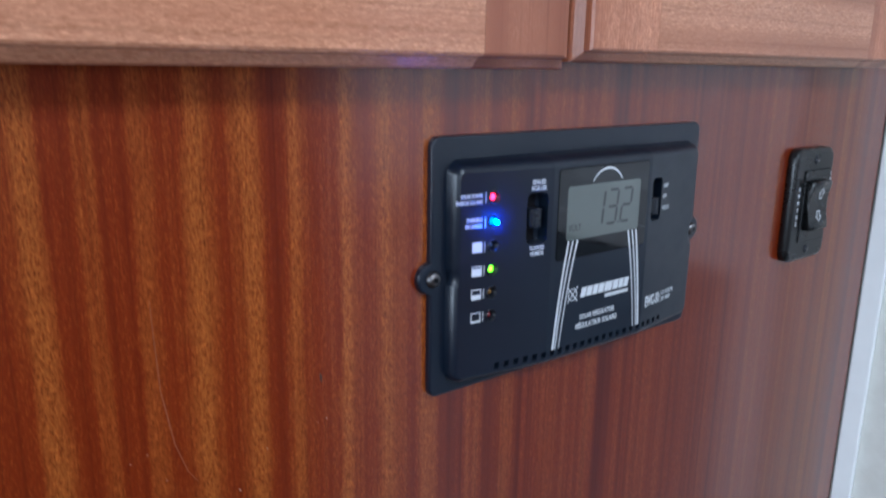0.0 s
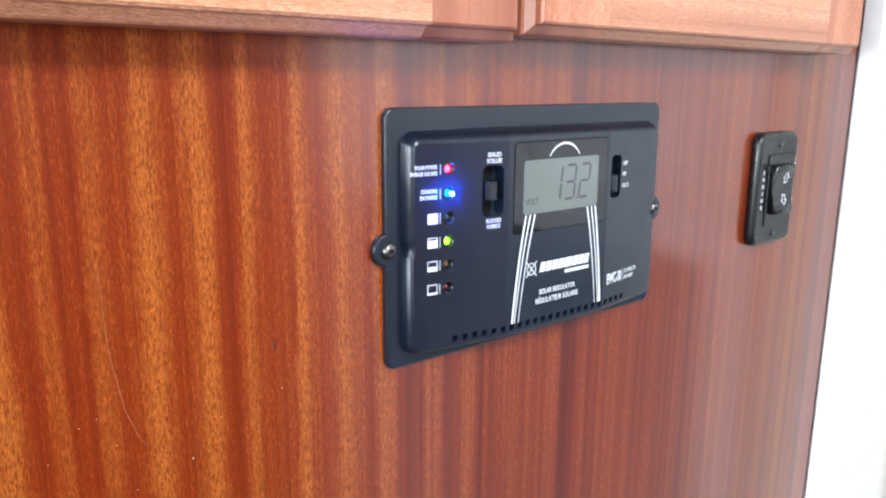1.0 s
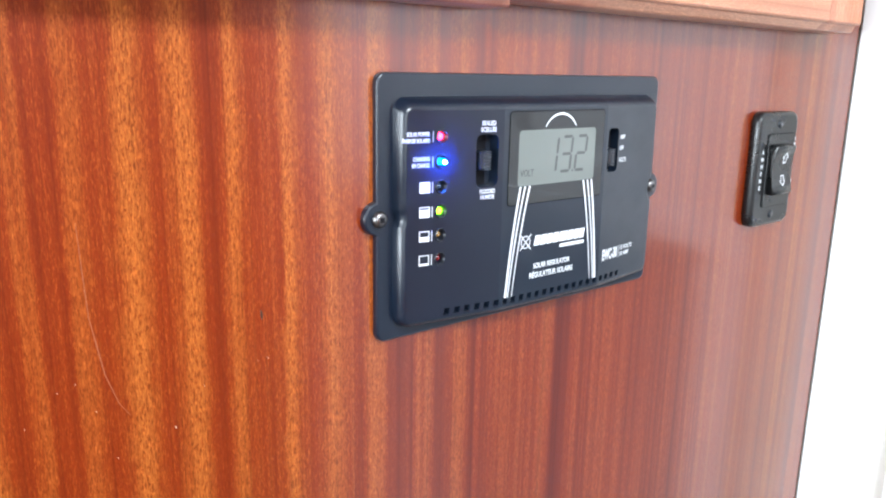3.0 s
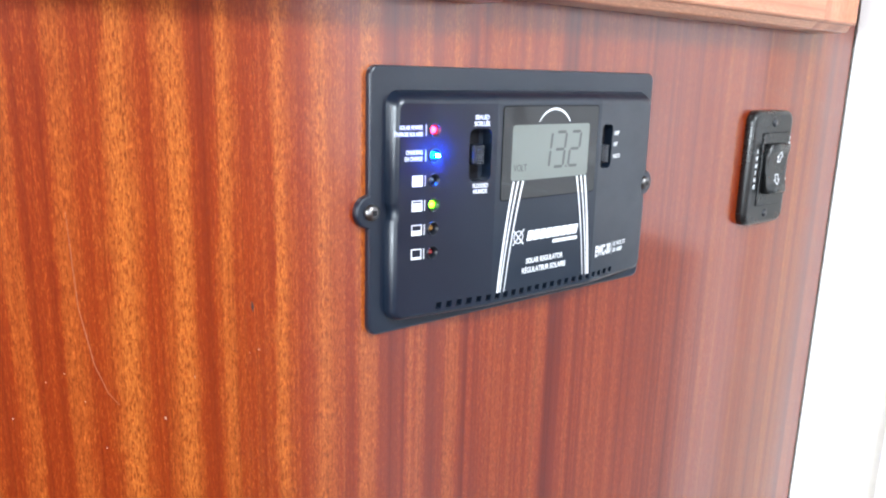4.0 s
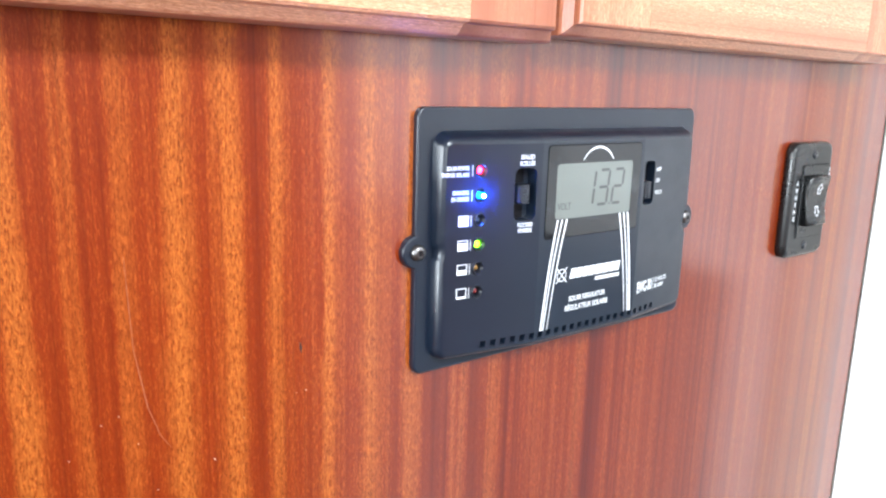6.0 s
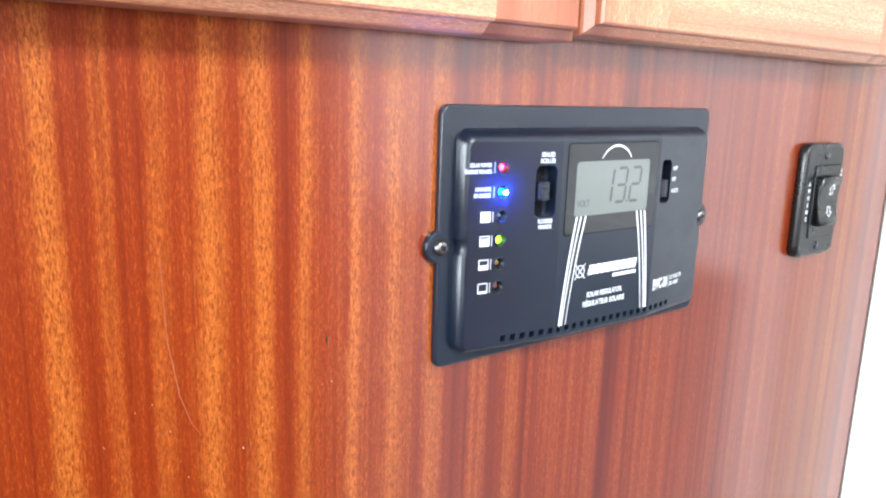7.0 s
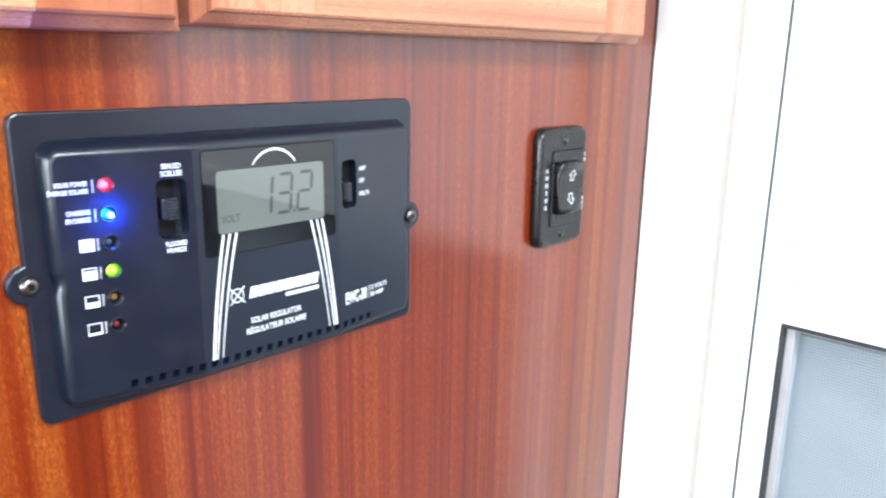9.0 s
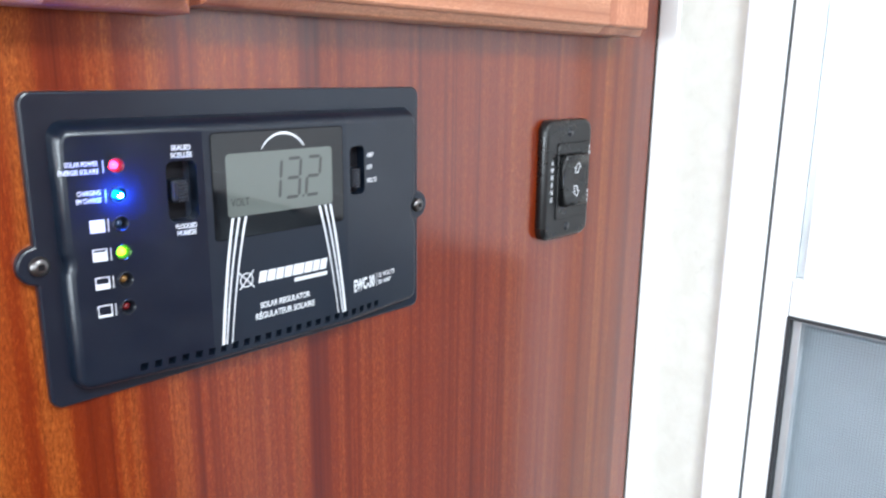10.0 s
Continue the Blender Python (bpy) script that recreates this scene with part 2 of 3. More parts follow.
def circle(cx, cz, r, n=20):
    return [(cx + r * math.cos(2 * math.pi * i / n), cz + r * math.sin(2 * math.pi * i / n)) for i in range(n)]


def inset(pts, d):
    """The outline moved inwards by d; pts run anticlockwise."""
    out = []
    k = len(pts)
    for i in range(k):
        a, b, c = Vector(pts[i - 1]), Vector(pts[i]), Vector(pts[(i + 1) % k])
        u, v = (b - a).normalized(), (c - b).normalized()
        n1, n2 = Vector((-u.y, u.x)), Vector((-v.y, v.x))
        m = (n1 + n2)
        m = m / max(0.35, m.length_squared / 2) if m.length > 1e-6 else n1
        out.append((b.x + m.x * d, b.y + m.y * d))
    return out


def rings(bm, levels, cap_first=True, cap_last=True):
    """Joins outlines of equal count, each a list of (x, y, z)."""
    rows = [[bm.verts.new(p) for p in level] for level in levels]
    k = len(rows[0])
    for a, b in zip(rows, rows[1:]):
        for i in range(k):
            bm.faces.new((a[i], a[(i + 1) % k], b[(i + 1) % k], b[i]))
    if cap_first:
        bm.faces.new(rows[0])
    if cap_last:
        bm.faces.new(rows[-1])
    return bm


def plate(pts, back, front, edge=0.0):
    """A slab facing -y with the outline pts and a softened front edge."""
    levels = [[(x, back, z) for x, z in pts]]
    if edge:
        levels.append([(x, front + edge, z) for x, z in pts])
        levels.append([(x, front + edge * 0.3, z) for x, z in inset(pts, edge * 0.3)])
        levels.append([(x, front, z) for x, z in inset(pts, edge)])
    else:
        levels.append([(x, front, z) for x, z in pts])
    return rings(bmesh.new(), levels)


def inside(p, poly):
    x, z = p
    hit = False
    for (ax, az), (bx, bz) in zip(poly, poly[1:] + poly[:1]):
        if (az > z) != (bz > z) and x < (bx - ax) * (z - az) / (bz - az) + ax:
            hit = not hit
    return hit


def strip(points, widths, depth, lift):
    """A thin printed line through (x, z) points; depth(x) is the surface it lies on."""
    bm = bmesh.new()
    k = len(points)
    left, right = [], []
    for i in range(k):
        a, b = Vector(points[max(0, i - 1)]), Vector(points[min(k - 1, i + 1)])
        u = (b - a).normalized()
        n = Vector((-u.y, u.x)) * widths[i] / 2
        p = Vector(points[i])
        for row, q in ((left, p + n), (right, p - n)):
            row.append(bm.verts.new((q.x, depth(q.x) - lift, q.y)))
    for i in range(k - 1):
        bm.faces.new((left[i], left[i + 1], right[i + 1], right[i]))
    made = bmesh.ops.extrude_face_region(bm, geom=bm.faces[:])
    bmesh.ops.translate(bm, vec=(0, -0.00006, 0), verts=[v for v in made["geom"] if isinstance(v, bmesh.types.BMVert)])
    return bm


def quad_print(corners, depth, lift):
    bm = bmesh.new()
    front = [bm.verts.new((x, depth(x) - lift - 0.00006, z)) for x, z in corners]
    back = [bm.verts.new((x, depth(x) - lift, z)) for x, z in corners]
    k = len(corners)
    bm.faces.new(front)
    for i in range(k):
        bm.faces.new((front[i], front[(i + 1) % k], back[(i + 1) % k], back[i]))
    return bm


def lettering(name, words, x0, x1, z0, z1, depth, lift, mat, parent, label="", weight=0.0):
    """Words in the built-in font, fitted to a box on the surface y = depth(x)."""
    curve = bpy.data.curves.new(name, "FONT")
    curve.body, curve.size, curve.resolution_u, curve.offset = words, 1.0, 3, weight
    tmp = bpy.data.objects.new(name, curve)
    scene.collection.objects.link(tmp)
    bpy.context.view_layer.update()
    me = bpy.data.meshes.new_from_object(tmp)
    bpy.data.objects.remove(tmp)
    bpy.data.curves.remove(curve)
    co = np.array([v.co[:] for v in me.vertices])
    lo, hi = co.min(0), co.max(0)
    for v in me.vertices:
        x = x0 + (v.co.x - lo[0]) / max(1e-6, hi[0] - lo[0]) * (x1 - x0)
        z = z0 + (v.co.y - lo[1]) / max(1e-6, hi[1] - lo[1]) * (z1 - z0)
        v.co = (x, depth(x) - lift, z)
    bm = bmesh.new()
    bm.from_mesh(me)
    bpy.data.meshes.remove(me)
    made = bmesh.ops.extrude_face_region(bm, geom=bm.faces[:])
    bmesh.ops.translate(bm, vec=(0, -0.00006, 0), verts=[v for v in made["geom"] if isinstance(v, bmesh.types.BMVert)])
    return part(name, bm, mat, parent, label)


def turned(bm, cx, cz, profile, n=24):
    """A round part about an axis along y: profile of (radius, y)."""
    rows = []
    for r, y in profile:
        if r < 1e-6:
            rows.append([bm.verts.new((cx, y, cz))])
        else:
            rows.append([bm.verts.new((cx + r * math.cos(2 * math.pi * i / n), y, cz + r * math.sin(2 * math.pi * i / n))) for i in range(n)])
    for a, b in zip(rows, rows[1:]):
        for i in range(n):
            j = (i + 1) % n
            if len(a) == 1 and len(b) == 1:
                continue
            if len(a) == 1:
                bm.faces.new((a[0], b[i], b[j]))
            elif len(b) == 1:
                bm.faces.new((a[i], a[j], b[0]))
            else:
                bm.faces.new((a[i], a[j], b[j], b[i]))
    return bm


# ---- the room ----
PANEL_END, SIDE = 0.4485, 0.453
ROOM_W, ROOM_S, ROOM_H = -3.0, -2.3, 2.05

structure("floor", block(ROOM_W - 0.1, SIDE + 0.1, ROOM_S - 0.1, 0.5, -0.05, 0.0), FLOOR, "brown wood-look vinyl plank floor", "floor")
# The opening is unseen, added to hold the overhead lamp.
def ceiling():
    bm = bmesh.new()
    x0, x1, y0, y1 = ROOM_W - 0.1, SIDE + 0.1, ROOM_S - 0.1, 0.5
    a0, a1, b0, b1 = UNSEEN_HATCH
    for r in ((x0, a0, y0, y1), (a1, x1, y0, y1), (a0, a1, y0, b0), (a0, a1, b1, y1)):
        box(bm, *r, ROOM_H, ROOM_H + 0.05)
    structure("ceiling", bm, CEILING, "pale vinyl caravan ceiling with an added opening for overhead light", "ceiling")


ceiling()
structure("wall_north", block(ROOM_W, PANEL_END, 0.0, 0.018, 0.0, ROOM_H - 0.003, edge=0.0018), SAPELE, "varnished red-brown sapele plywood panel with ribbon grain", "wall panel")


def wall_with_opening(name, axis, at, thick, u0, u1, o, mat, label):
    a0, a1, b0, b1 = o
    bm = bmesh.new()
    for p0, p1, q0, q1 in ((u0, a0, 0, ROOM_H), (a1, u1, 0, ROOM_H), (a0, a1, 0, b0), (a0, a1, b1, ROOM_H)):
        if axis == "y":
            box(bm, p0, p1, at, at + thick, q0, q1)
        else:
            box(bm, at, at + thick, p0, p1, q0, q1)
    return structure(name, bm, mat, label, "wall")


# Both walls are out of view; dark wood keeps their reflections low.
wall_with_opening("wall_south", "y", ROOM_S - 0.04, 0.04, ROOM_W, SIDE, WINDOW_SOUTH, UNSEEN_WALL_WOOD, "unseen wall with a window, dark red-brown wood to deepen reflections")
wall_with_opening("wall_west", "x", ROOM_W - 0.04, 0.04, ROOM_S, 0.0, WINDOW_WEST, UNSEEN_WALL_WOOD, "unseen wall with a window, dark red-brown wood to deepen reflections")
DOOR = (-0.80, -0.0965, 0.12, 1.97)
wall_with_opening("wall_east", "x", SIDE, 0.045, -0.835, 0.06, DOOR, PAPER, "cream mottled wallboard wall round the entry door")
# Unseen stretch of wall, made dark so the panel mirrors little light.
structure("wall_east_far", block(SIDE, SIDE + 0.045, ROOM_S, -0.8352, 0.0, ROOM_H), UNSEEN_WALL_WOOD, "unseen wall past the entry door, dark red-brown wood to deepen reflections", "wall")
structure("trim", block(SIDE - 0.0045, SIDE - 0.0002, -0.0165, -0.0004, 0.0, ROOM_H - 0.002, edge=0.0012), WHITE_TRIM, "white vinyl corner strip", "trim")


# ---- entry door ----
def door_frame():
    t = thing("door_frame", "white enamelled frame of the entry door", "door frame", (SIDE, -0.45, 0.1), kind="structure")
    y0, y1, z0, z1 = DOOR
    part("jamb", block(SIDE - 0.006, SIDE - 0.0002, y1, y1 + 0.0292, z0 - 0.02, z1 + 0.03, edge=0.002), WHITE, t)
    part("jamb", block(SIDE - 0.006, SIDE - 0.0002, y0 - 0.0305, y0, z0 - 0.02, z1 + 0.03, edge=0.002), WHITE, t)
    part("head", block(SIDE - 0.006, SIDE - 0.0002, y0 + 0.001, y1 - 0.001, z1, z1 + 0.03, edge=0.002), WHITE, t)
    part("seal", block(SIDE - 0.0015, SIDE + 0.02, y1 - 0.0022, y1 - 0.0002, z0, z1), GREY_SEAL, t, "thin dark grey seal line")


door_frame()
SCREEN_TOP, SCREEN_L = 1.2425, -0.1172


def screen_door():
    t = thing("screen_door", "white screen door with a moulded upper panel", "door", (SIDE, -0.45, 0.13))
    y1, y0, z0, z1 = -0.0988, -0.795, 0.13, 1.96
    xf, xb = SIDE - 0.0045, SIDE + 0.016
    part("stile", block(xf, xb, SCREEN_L, y1, z0, z1, edge=0.0012), WHITE, t)
    part("stile", block(xf, xb, y0, y0 + 0.03, z0, z1, edge=0.0012), WHITE, t)
    part("rail", block(xf, xb, y0 + 0.0305, SCREEN_L - 0.0003, SCREEN_TOP, 1.2695, edge=0.0012), WHITE, t)
    part("rail", block(xf, xb, y0 + 0.0305, SCREEN_L - 0.0003, z0, z0 + 0.05, edge=0.0012), WHITE, t)
    part("rail", block(xf, xb, y0 + 0.0305, SCREEN_L - 0.0003, z1 - 0.04, z1, edge=0.0012), WHITE, t)
    # the upright channel in which the upper panel slides
    part("channel", block(SIDE + 0.004, xb, -0.1242, SCREEN_L - 0.0004, 1.2698, z1 - 0.0405), ALU, t, "pale metal slide channel")
    part("channel_lip", block(SIDE - 0.001, SIDE + 0.0038, -0.1257, -0.1242, 1.2698, z1 - 0.0405), WHITE, t)
    # upper panel with a broad rounded dish
    pts = rrect(-0.43, -0.155, 1.306, 1.70, 0.085, 10)
    outer = [(-0.764, 1.2698), (-0.1259, 1.2698), (-0.1259, z1 - 0.0405), (-0.764, z1 - 0.0405)]
    bm = bmesh.new()
    levels = [(0.0, 0.0), (0.003, 0.0012), (0.008, 0.0070), (0.013, 0.0125), (0.018, 0.0140)]
    x_face = SIDE + 0.001
    rows = [[bm.verts.new((x_face + dx, y, z)) for y, z in inset(pts, d)] for d, dx in levels]
    k = len(pts)
    for a, b in zip(rows, rows[1:]):
        for i in range(k):
            bm.faces.new((a[i], a[(i + 1) % k], b[(i + 1) % k], b[i]))
    bm.faces.new(rows[-1])
    corners = [bm.verts.new((x_face, y, z)) for y, z in (outer[2], outer[3], outer[0], outer[1])]
    q = k // 4
    for c in range(4):
        for i in range(c * q, c * q + q - 1):
            bm.faces.new((corners[c], rows[0][i], rows[0][i + 1]))
        j = (c * q + q - 1)
        bm.faces.new((corners[c], rows[0][j], rows[0][(j + 1) % k], corners[(c + 1) % 4]))
    part("upper_panel", bm, WHITE, t, smooth=False)
    # dark gasket and inner lip round the insect screen
    g = 0.0022
    part("gasket", block(xf - 0.0006, SIDE + 0.010, SCREEN_L - g, SCREEN_L - 0.0002, z0 + 0.0505, SCREEN_TOP - 0.0002), SEAL, t, "black rubber gasket")
    part("gasket", block(xf - 0.0006, SIDE + 0.010, y0 + 0.031, SCREEN_L - g - 0.0002, SCREEN_TOP - g, SCREEN_TOP - 0.0002), SEAL, t, "black rubber gasket")
    part("inner_lip", block(SIDE + 0.001, SIDE + 0.0125, SCREEN_L - 0.0085, SCREEN_L - g - 0.0002, z0 + 0.051, SCREEN_TOP - g - 0.0003, edge=0.0008), ALU, t, "pale aluminium lip")
    part("inner_lip", block(SIDE + 0.001, SIDE + 0.0125, y0 + 0.031, SCREEN_L - 0.0088, SCREEN_TOP - 0.0050, SCREEN_TOP - g - 0.0003, edge=0.0008), ALU, t, "pale aluminium lip")
    # woven wires
    bm = bmesh.new()
    pitch, w = 0.0021, 0.00036
    sy0, sy1, sz0, sz1 = -0.52, SCREEN_L - 0.0087, 0.80, SCREEN_TOP - 0.0052
    xs = SIDE + 0.0085
    def bar(y0, y1, z0, z1, x):
        a = [bm.verts.new(p) for p in ((x, y0, z0), (x, y1, z0), (x, y1, z1), (x, y0, z1))]
        bm.faces.new(a)
        b = [bm.verts.new((v.co.x + w, v.co.y, v.co.z)) for v in a]
        for i in range(4):
            bm.faces.new((a[i], a[(i + 1) % 4], b[(i + 1) % 4], b[i]))
    for i in range(int((sy1 - sy0) / pitch)):
        y = sy1 - i * pitch
        bar(y - w, y, sz0, sz1, xs)
    for i in range(int((sz1 - sz0) / pitch)):
        z = sz1 - i * pitch
        bar(sy0, sy1, z - w, z, xs + w * 1.1)
    me = bpy.data.meshes.new("insect_screen")
    bm.to_mesh(me)
    bm.free()
    me.materials.append(MESH_WIRE)
    ob = new("insect_screen", me)
    ob.parent = t
    ob.matrix_parent_inverse = Matrix.Translation(-t.location)
    tagged(ob, "fine grey woven insect screen", kind="stuff")


screen_door()


def outer_door():
    t = thing("entry_door", "closed white outer entry door behind the screen, greyed for shade", "door", (SIDE + 0.05, -0.45, 0.12))
    part("slab", block(SIDE + 0.040, SIDE + 0.075, -0.80, -0.0965, 0.121, 1.969, edge=0.002), DOOR_SHADED, t)
    part("moulding", block(SIDE + 0.034, SIDE + 0.0398, -0.76, -0.1120, 0.20, 1.225, edge=0.003), DOOR_SHADED, t)


outer_door()


# ---- windows ----
def window(name, axis, at, o):
    a0, a1, b0, b1 = o
    t = thing(name, "white framed caravan window with clear glass", "window", (0, at, b0) if axis == "y" else (at, 0, b0), kind="structure")
    w = 0.03
    for nm, p0, p1, q0, q1 in (("window_frame", a0, a0 + w, b0, b1), ("window_frame", a1 - w, a1, b0, b1), ("window_frame", a0 + w, a1 - w, b0, b0 + w), ("window_frame", a0 + w, a1 - w, b1 - w, b1)):
        if axis == "y":
            part(nm, block(p0, p1, at - 0.035, at - 0.005, q0, q1), WHITE, t)
        else:
            part(nm, block(at - 0.035, at - 0.005, p0, p1, q0, q1), WHITE, t)
    if axis == "y":
        pane = part("pane", block(a0 + w, a1 - w, at - 0.022, at - 0.018, b0 + w, b1 - w), GLASS, t)
    else:
        pane = part("pane", block(at - 0.022, at - 0.018, a0 + w, a1 - w, b0 + w, b1 - w), GLASS, t)
    pane.visible_shadow = False


window("window_1", "y", ROOM_S, WINDOW_SOUTH)
window("window_2", "x", ROOM_W, WINDOW_WEST)


# ---- overhead cabinet doors ----
PROFILE = [(0.0, 0.0205), (0.0008, 0.0218), (0.0044, 0.0252), (0.0049, 0.0282), (0.0060, 0.0292)]   # distance from the outer edge, height above the wall
BACK = 0.0015


def rise(d):
    for (d0, h0), (d1, h1) in zip(PROFILE, PROFILE[1:]):
        if d <= d1:
            return h0 + (h1 - h0) * (d - d0) / (d1 - d0)
    return PROFILE[-1][1]


def frame_piece(rect, outer):
    """A member of a door frame: its outer edges carry the moulded profile, mitred at the corners."""
    x0, x1, z0, z1 = rect
    X0, X1, Z0, Z1 = outer
    ds = [d for d, _ in PROFILE]
    us = sorted({u for u in [x0, x1] + [X0 + d for d in ds] + [X1 - d for d in ds] if x0 - 1e-7 <= u <= x1 + 1e-7})
    vs = sorted({v for v in [z0, z1] + [Z0 + d for d in ds] + [Z1 - d for d in ds] if z0 - 1e-7 <= v <= z1 + 1e-7})
    bm = bmesh.new()
    grid = [[bm.verts.new((u, -rise(min(u - X0, X1 - u, v - Z0, Z1 - v)), v)) for v in vs] for u in us]
    for i in range(len(us) - 1):
        for j in range(len(vs) - 1):
            a, b, c, d = grid[i][j], grid[i + 1][j], grid[i + 1][j + 1], grid[i][j + 1]
            low = vs[j] < (Z0 + Z1) / 2
            left = us[i] < (X0 + X1) / 2
            if low == left:
                bm.faces.new((a, b, c)), bm.faces.new((a, c, d))
            else:
                bm.faces.new((a, b, d)), bm.faces.new((b, c, d))
    border = [grid[i][0] for i in range(len(us))] + [grid[-1][j] for j in range(1, len(vs))] + [grid[i][-1] for i in range(len(us) - 2, -1, -1)] + [grid[0][j] for j in range(len(vs) - 2, 0, -1)]
    base = [bm.verts.new((v.co.x, -BACK, v.co.z)) for v in border]
    k = len(border)
    for i in range(k):
        bm.faces.new((border[i], border[(i + 1) % k], base[(i + 1) % k], base[i]))
    bm.faces.new(base)
    return bm


def cabinet_door(x0, x1, z0, z1, label):
    t = thing("cabinet_door", label, "cabinet door", (x0, -BACK, z0), group="overhead cabinet doors")
    w = 0.052
    g = 0.00015
    outer = (x0, x1, z0, z1)
    part("stile", frame_piece((x0, x0 + w, z0, z1), outer), STILE_WOOD, t)
    part("stile", frame_piece((x1 - w, x1, z0, z1), outer), STILE_WOOD, t)
    part("rail", frame_piece((x0 + w + g, x1 - w - g, z0, z0 + w), outer), RAIL_WOOD, t)
    part("rail", frame_piece((x0 + w + g, x1 - w - g, z1 - w, z1), outer), RAIL_WOOD, t)
    part("panel", block(x0 + w + g, x1 - w - g, -0.020, -0.006, z0 + w + g, z1 - w - g), STILE_WOOD, t)


cabinet_door(-0.266, 0.0560, 1.4295, 1.93, "pale varnished sapele overhead cabinet door with moulded rim")
cabinet_door(0.0607, 0.3860, 1.4330, 1.93, "pale varnished sapele overhead cabinet door near the entry")


# ---- solar regulator ----
CX = 0.0955


def face_y(x):
    """The front of the regulator: a flat middle between two sloping sides."""
    return float(np.interp(x, [0.005, 0.060, 0.133, 0.186], [-0.0090, -0.0165, -0.0165, -0.0090]))


def flat(y):
    return lambda x: y


SCREW_Z = 1.3388
FLANGE = (-0.0015, 0.1925, 1.2822, 1.4012)


def eared(x0, x1, z0, z1, r, ear, out):
    """A rounded rectangle whose sides bulge (out) or are scalloped (in) round the two screws."""
    pts = rrect(x0, x1, z0, z1, r, 8)
    cxl, cxr = -0.0005, 0.1915
    n = len(pts) // 4
    half = 12
    xl, xr = x0, x1
    def arc(cx, edge, side):
        dx = edge - cx
        h = math.sqrt(max(1e-9, ear * ear - dx * dx))
        res = []
        for i in range(half + 1):
            z = SCREW_Z + h - 2 * h * i / half
            res.append((cx + side * math.sqrt(max(0, ear * ear - (z - SCREW_Z) ** 2)), z))
        return res
    left = arc(cxl, xl, -1 if out else 1)
    right = list(reversed(arc(cxr, xr, 1 if out else -1)))
    return pts[:2 * n] + left + pts[2 * n:] + right


def solar_regulator():
    t = thing("solar_regulator", "black plastic solar charge regulator with lit LEDs and grey display", "solar regulator", (CX, 0, 1.2822))
    x0, x1, z0, z1 = FLANGE
    part("flange", plate(eared(x0, x1, z0, z1, 0.0045, 0.0076, True), -0.0002, -0.0034, 0.0009), BLACK_PLASTIC, t)

    # housing: outline with scallops round the screws and the face cut out for lamps, switches and vents
    out = eared(0.0066, 0.1870, 1.2882, 1.3910, 0.0060, 0.0080, False)
    # points where the creases of the front cross the long edges
    full = []
    for (xa, za), (xb, zb) in zip(out, out[1:] + out[:1]):
        full.append((xa, za))
        if abs(za - zb) < 1e-6 and abs(xa - xb) > 0.1:
            stops = [c + e for c in (0.060, 0.133) for e in (-0.0006, 0.0, 0.0006)]
            full += [(x, za) for x in (stops if xb > xa else stops[::-1])]
    out = full
    rows = []
    # (inset, drop, further lean and drop of the broad rounding along the top)
    for d, drop, lean, sink in ((0.0, None, 0.0, 0.0), (0.0003, 0.0028, 0.0003, 0.0024), (0.0008, 0.0015, 0.0007, 0.0017), (0.0015, 0.0006, 0.0012, 0.0010), (0.0023, 0.00015, 0.0017, 0.00035), (0.0031, 0.0, 0.0022, 0.0), (0.0034, 0.0, 0.0024, 0.0)):
        level = []
        for x, z in inset(out, d):
            w = min(1.0, max(0.0, (z - 1.377) / 0.008))
            level.append((x, -0.0034 if drop is None else face_y(x) + drop + w * sink, z - lean * w))
        rows.append(level)
    rim = [(x, z) for x, y, z in rows[-1]]
    holes = [circle(0.0272, z, 0.0027, 18) for z in LED_Z]
    slot_a = rrect(0.0450, 0.0571, 1.3505, 1.3745, 0.0030, 5)
    slot_b = rrect(0.1352, 0.1452, 1.3515, 1.3745, 0.0026, 5)
    vents = [[(x - 0.0018, 1.2921), (x + 0.0011, 1.2921), (x + 0.0016, 1.2951), (x - 0.0013, 1.2951)] for x in [0.0312 + 0.00553 * i for i in range(23)]]
    holes += [slot_a, slot_b] + vents
    loops = [rim] + holes
    pts, edges = [], []
    for loop in loops:
        first = len(pts)
        pts += [Vector(p) for p in loop]
        edges += [(first + i, first + (i + 1) % len(loop)) for i in range(len(loop))]
    for cx in (0.060, 0.133):
        edges.append((len(pts), len(pts) + 1))
        pts += [Vector((cx, 1.2882 + 0.0034)), Vector((cx, 1.3910 - 0.0034 - 0.0024))]
    from mathutils.geometry import delaunay_2d_cdt
    v2, _, f2, _, _, _ = delaunay_2d_cdt(pts, edges, [], 0, 1e-7)
    bm = bmesh.new()
    made = [bm.verts.new((v.x, face_y(v.x), v.y)) for v in v2]
    for f in f2:
        c = (sum(v2[i].x for i in f) / len(f), sum(v2[i].y for i in f) / len(f))
        if inside(c, rim) and not any(inside(c, h) for h in holes):
            bm.faces.new([made[i] for i in f])
    bmesh.ops.delete(bm, geom=[v for v in bm.verts if not v.link_faces], context="VERTS")
    flat_faces = len(bm.faces)
    rings(bm, rows, cap_first=False, cap_last=False)
    bm.faces.ensure_lookup_table()
    for f in bm.faces[flat_faces:]:
        f.smooth = True
    for h in holes:
        a = [bm.verts.new((x, face_y(x), z)) for x, z in h]
        b = [bm.verts.new((x, face_y(x) + 0.0062, z)) for x, z in h]
        for i in range(len(h)):
            bm.faces.new((a[i], a[(i + 1) % len(h)], b[(i + 1) % len(h)], b[i]))
        bm.faces.new(b)
